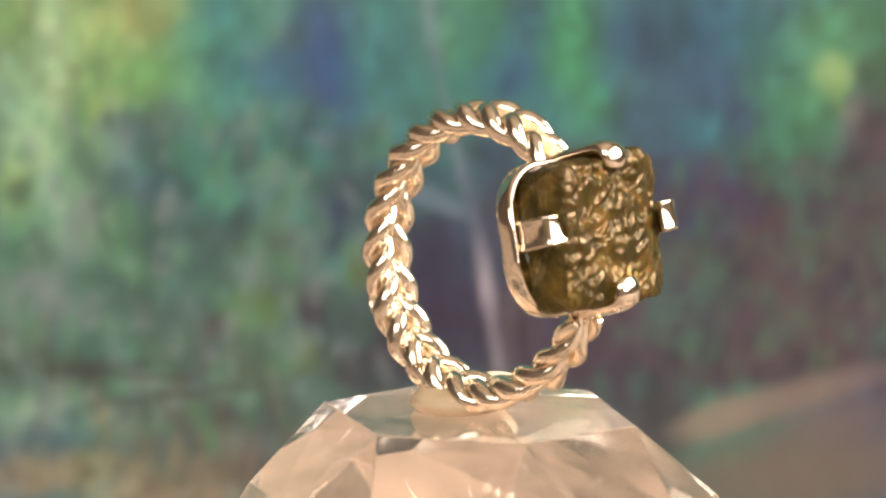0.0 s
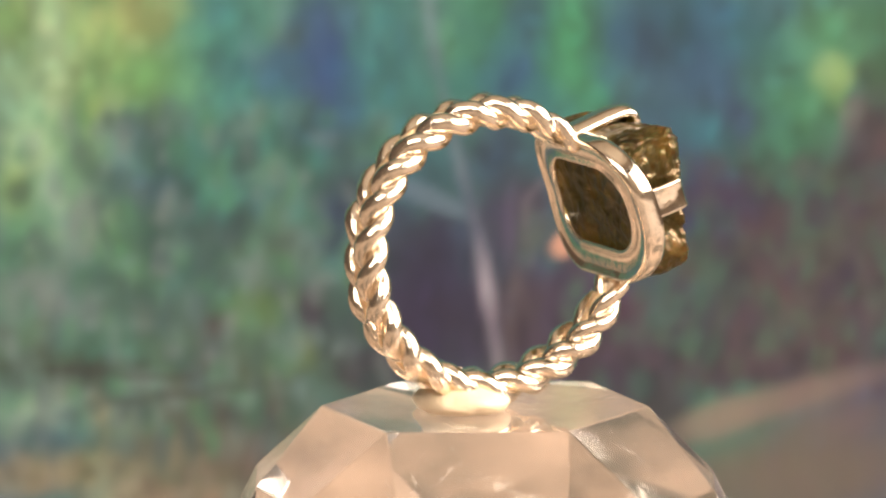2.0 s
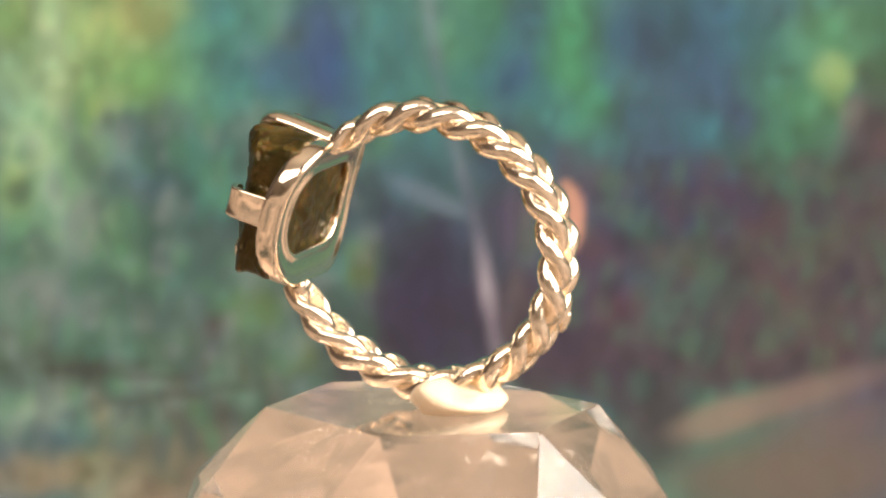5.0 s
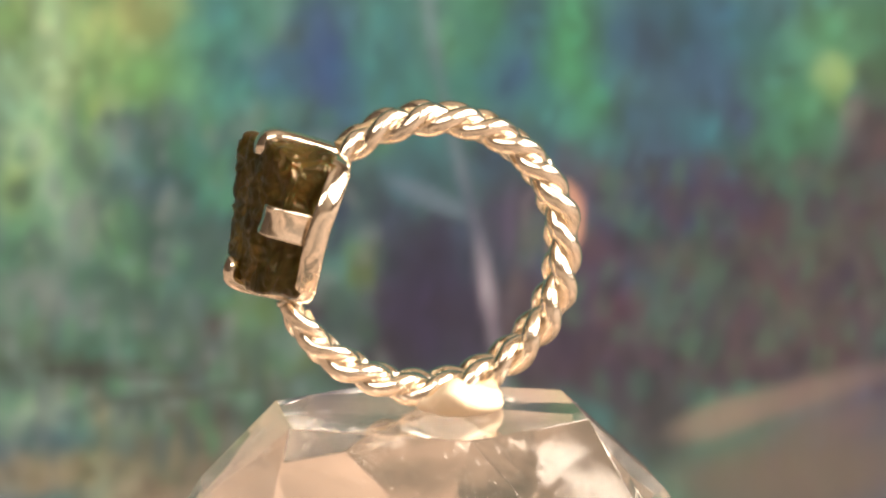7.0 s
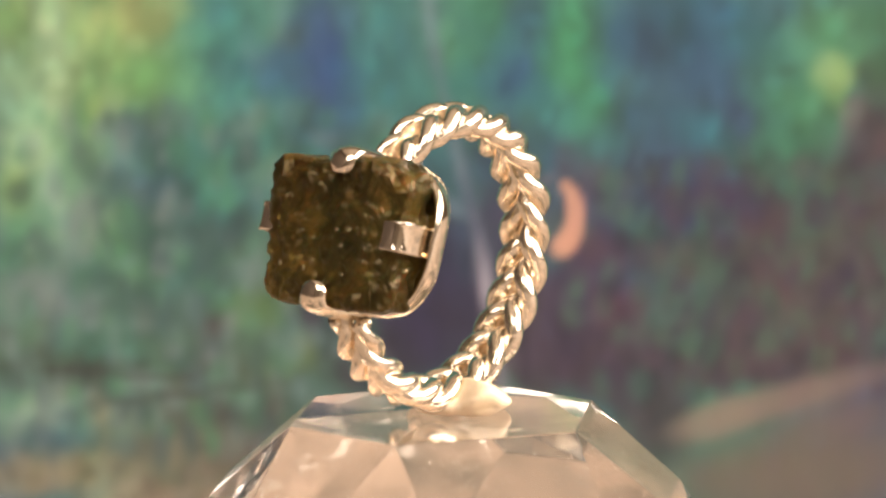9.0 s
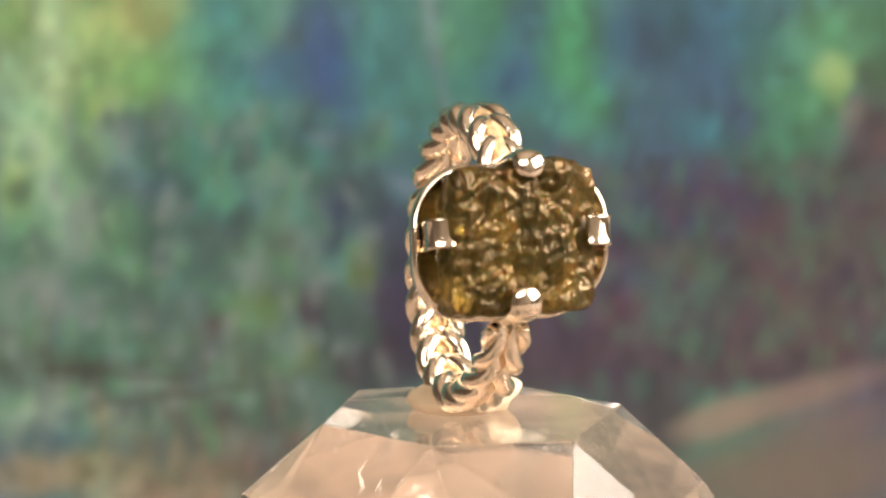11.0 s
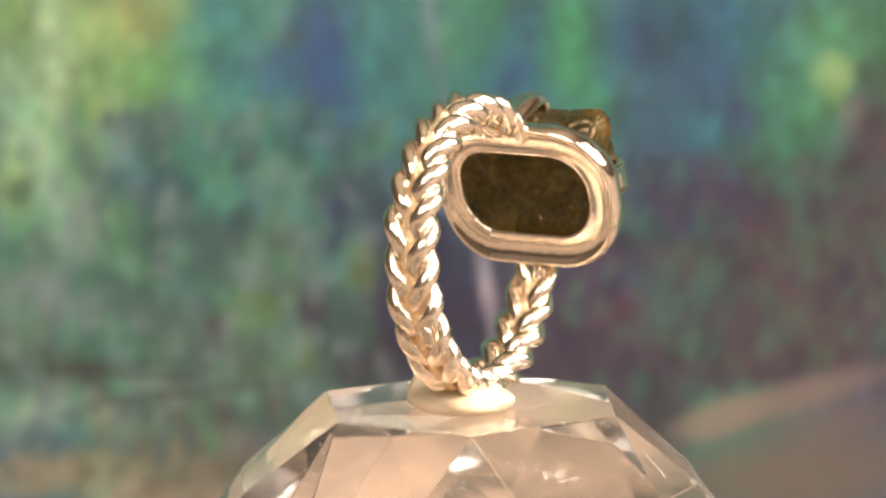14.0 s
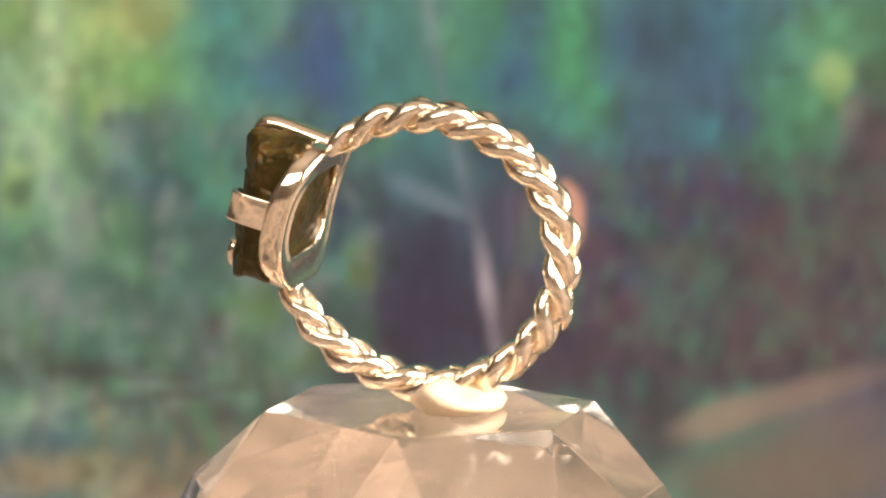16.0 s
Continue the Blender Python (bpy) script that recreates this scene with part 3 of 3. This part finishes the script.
def gem(ring):
    """A rough tablet of natural glass: a rounded block, swollen, pitted and grooved all over."""
    bm = bmesh.new()
    bmesh.ops.create_cube(bm, size=2)
    bmesh.ops.subdivide_edges(bm, edges=bm.edges[:], cuts=63, use_grid_fill=True)
    half = Vector((5.25, 4.85, 2.05))
    for v in bm.verts:
        c = v.co.copy()
        rr = Vector((abs(c.x) ** 14, abs(c.y) ** 14, abs(c.z) ** 14))
        k = (rr.x + rr.y + rr.z) ** (1 / 14)
        c = c / k
        p = Vector((c.x * half.x, c.y * half.y, c.z * half.z))
        nrm = Vector((c.x ** 5, c.y ** 5, c.z ** 5)).normalized()
        big = noise.noise(p * 0.22 + Vector((3.1, 0, 0))) * 0.9 + noise.noise(p * 0.55 + Vector((0, 7, 2))) * 0.6
        flow = Vector((p.x * 1.0 + p.y * 0.5, p.y * 1.6 - p.x * 0.8, p.z)) * 0.68
        pit = -abs(noise.noise(flow + noise.noise_vector(p * 0.7) * 0.6)) * 0.5 + noise.noise(p * 2.6) * 0.06 + noise.noise(p * 6.0) * 0.012
        front = 0.75 if c.z > 0.8 else 0.4
        p += nrm * (big * 0.5 + 0.08 + pit * 1.5 * front)
        # the upper side falls towards the front
        p.y += max(0, c.y) * (0.12 - 0.02 * (p.z + 1.95) / 3.9)
        # one flank is broken off at a slant
        p.z -= 0.45 * max(0, p.x - 2.7) * max(0, c.z)
        # the upper edge rises in a low crest
        p.y += 0.55 * max(0, 1 - ((p.x - 2.1) / 2.2) ** 2) * max(0, c.y) ** 3
        v.co = ring_point(p.x + 0.2, p.y + 0.1 - 0.12 * (p.z + 1.95), 11.2 + p.z + 0.13 * p.y * (p.z + 1.95) / 3.9)
    bmesh.ops.recalc_face_normals(bm, faces=bm.faces)
    if bm.calc_volume(signed=True) < 0:
        bmesh.ops.reverse_faces(bm, faces=bm.faces)
    part("gemstone", bm, STONE, ring, "rough pitted olive-green glassy gemstone")


def hallmark(ring):
    """A small stamped pad on the back of the band, with raised bars in place of its marks."""
    a = radians(206)
    out, along = Vector((math.cos(a), 0, math.sin(a))), Vector((-math.sin(a), 0, math.cos(a)))
    centre = RC + out * 10.78 + EY * -0.95
    pad = bmesh.new()
    bmesh.ops.create_uvsphere(pad, u_segments=20, v_segments=10, radius=1)
    for v in pad.verts:
        c = v.co
        v.co = leaned(centre + out * (c.z * 0.22) + along * (c.x * 0.85) + EY * (c.y * 0.45))
    stamp = part("hallmark", pad, GOLD, ring, "small stamped oval hallmark")
    for k in (-1, 0, 1):
        bm = bmesh.new()
        bmesh.ops.create_cube(bm, size=1)
        for v in bm.verts:
            c = v.co
            v.co = leaned(centre + out * (0.2 + c.z * 0.08) + along * (k * 0.3 + c.x * 0.14) + EY * (c.y * 0.4))
        part("bar", bm, GOLD, stamp, smooth=False)


def ring_thing():
    ring = new("ring")
    tagged(ring, "pale gold twisted rope ring with a rough green gemstone", "ring")
    for side in (-1, 1):
        for ph in (0.0, math.pi):
            strand(ring, side, ph + (0.0 if side < 0 else math.pi / 2))
    core(ring)
    hallmark(ring)
    bezel(ring)
    gem(ring)
    prong(ring, -6.05, 0.35, 0, 3.5, 1.9, 1.95)
    prong(ring, 6.0, 0.05, 180, 3.7, 1.4, 2.0)
    prong(ring, 0.4, 5.2, -90, 5.15, 1.35, 2.2, True)
    prong(ring, 0.05, -5.2, 90, 4.85, 1.5, 2.2, True)
    return ring


# ---- putty and crystal ----
def putty_thing():
    bm = bmesh.new()
    bmesh.ops.create_uvsphere(bm, u_segments=56, v_segments=28, radius=1)
    for v in bm.verts:
        c = v.co
        r = 1 + 0.10 * noise.noise(c * 1.3 + Vector((5, 1, 2))) + 0.03 * noise.noise(c * 4)
        z = max(c.z, -0.55)
        # a second lobe was pressed on at one side, with a crease beside it
        turn = math.degrees(math.atan2(c.y, c.x))
        lobe, crease = math.exp(-((turn - 68) / 24) ** 2), math.exp(-((turn - 34) / 7) ** 2)
        level = math.hypot(c.x, c.y)
        r *= 1 + (0.16 * lobe - 0.09 * crease) * level
        z += 0.25 * lobe * level * (z > -0.5)
        v.co = Vector(((c.x * 3.3 * r + 0.1), c.y * 3.75 * r, (z + 0.55) * (1.3 + 0.35 * noise.noise(Vector((c.x * 1.2, c.y * 1.2, 4)))) * r)) * MM + Vector((0, 0, TOP))
    ob = part("putty", bm, PUTTY)
    return tagged(ob, "flattened blob of cream putty holding the ring upright", "putty")


def crystal_thing():
    """A faceted ball of clear quartz: a flat top, two rows of crown facets, a girdle and a flat foot."""
    rnd = random.Random(5)
    bm = bmesh.new()
    corners = ((-154, 0.5), (-87, -0.5), (-30.5, 0), (21, 0.1), (93, -0.3), (152, 0.1))      # of the six-sided top: turn, and how far beyond the mean
    rows = []
    for z, r, cx, cy, spread, jit in ((0, 11.4, 2.2, 0.2, 0, 0.0), (-5.2, 16.5, 2.2, 0.4, 13, 0.3), (-10.5, 19.8, 2.2, 0.5, 20, 0.3),
                                      (-15.5, 20.4, 2.2, 0.5, 8, 0.2), (-20, 18.2, 2.4, 0.6, 17, 0.5), (-24.5, 14.6, 2.4, 0.5, 6, 0.6), (-28, 10.2, 2.2, 0.5, 18, 0.5), (-30.9, 6.5, 2.2, 0.5, 12, 0.0)):
        row = []
        for c, beyond in corners:
            for a in ((c - spread, c + spread) if spread else (c,)):
                a = radians(a + rnd.uniform(-2, 2) * (spread > 0))
                q = r + (rnd.uniform(-jit, jit) if spread else beyond)
                row.append(((cx + q * math.cos(a)) * MM, (cy + q * math.sin(a)) * MM, TOP + z * MM))
        rows.append(row)
    for row in rows:
        for p in row:
            bm.verts.new(p)
    r = bmesh.ops.convex_hull(bm, input=bm.verts[:])
    bmesh.ops.dissolve_limit(bm, angle_limit=radians(2), verts=bm.verts[:], edges=bm.edges[:])
    bmesh.ops.bevel(bm, geom=bm.edges[:], offset=0.00006, segments=1, affect="EDGES")
    thing = new("crystal")
    tagged(thing, "faceted ball of clear quartz with fine milky inclusions", "crystal")
    body = part("body", bm, QUARTZ, thing, smooth=False)
    body.visible_shadow = False
    # fine flakes in a few slanting veils under the top
    bm = bmesh.new()
    for _ in range(7):
        c = Vector((rnd.uniform(-7, 10), rnd.uniform(-8, 9), rnd.uniform(-8, -3)))
        u = Vector((rnd.uniform(-1, 1), rnd.uniform(-1, 1), rnd.uniform(-0.6, 0.6))).normalized()
        v = u.cross(Vector((rnd.uniform(-1, 1), rnd.uniform(-1, 1), 1))).normalized()
        for _ in range(130):
            p = c + u * rnd.gauss(0, 2.8) + v * rnd.gauss(0, 2.0) + u.cross(v) * rnd.gauss(0, 0.5)
            p.z = min(p.z, -0.8)
            if math.hypot(p.x - 2, p.y) > 10.5:
                continue
            s = rnd.uniform(0.02, 0.065)
            q = [bm.verts.new((p + Vector((rnd.uniform(-s, s), rnd.uniform(-s, s), rnd.uniform(-s, s)))) * MM + Vector((0, 0, TOP))) for _ in range(4)]
            for f in ((0, 1, 2), (0, 2, 3), (0, 3, 1), (1, 3, 2)):
                bm.faces.new([q[k] for k in f])
    tagged(part("inclusion", bm, VEIL, thing, "fine milky flakes inside the quartz", smooth=False), kind="stuff")
    # wispy healed fractures: thin bent sheets
    for _ in range(6):
        c = Vector((rnd.uniform(-5, 9), rnd.uniform(-7, 8), rnd.uniform(-9, -4)))
        ang, rise, size = rnd.uniform(0, 6.28), rnd.uniform(-0.5, 0.5), rnd.uniform(2.5, 5)
        u, v = Vector((math.cos(ang), math.sin(ang), rise)), Vector((-0.4 * math.sin(ang), 0.4 * math.cos(ang), 0.7))
        bm = bmesh.new()
        grid = [[c + u * (size * (i / 9 - 0.5)) + v * (0.9 * (k / 5 - 0.5) * size * 0.5) + noise.noise_vector(Vector((i * 0.4, k * 0.4, ang))) * 0.5 for k in range(6)] for i in range(10)]
        loft(bm, [[p * MM + Vector((0, 0, TOP)) for p in row] for row in grid], closed_ring=False, caps=False)
        part("fracture", bm, FRACTURE, thing, "wispy white fracture inside the quartz")
    return thing


unseen_room()
painting()
RING = ring_thing()
LUMP = putty_thing()
CRYSTAL = crystal_thing()


def motions():
    for thing in (RING, LUMP, CRYSTAL):
        walk(thing, [(t, pose(0, 0, 0, 0, 0, a)) for t, a in TURN])


motions()
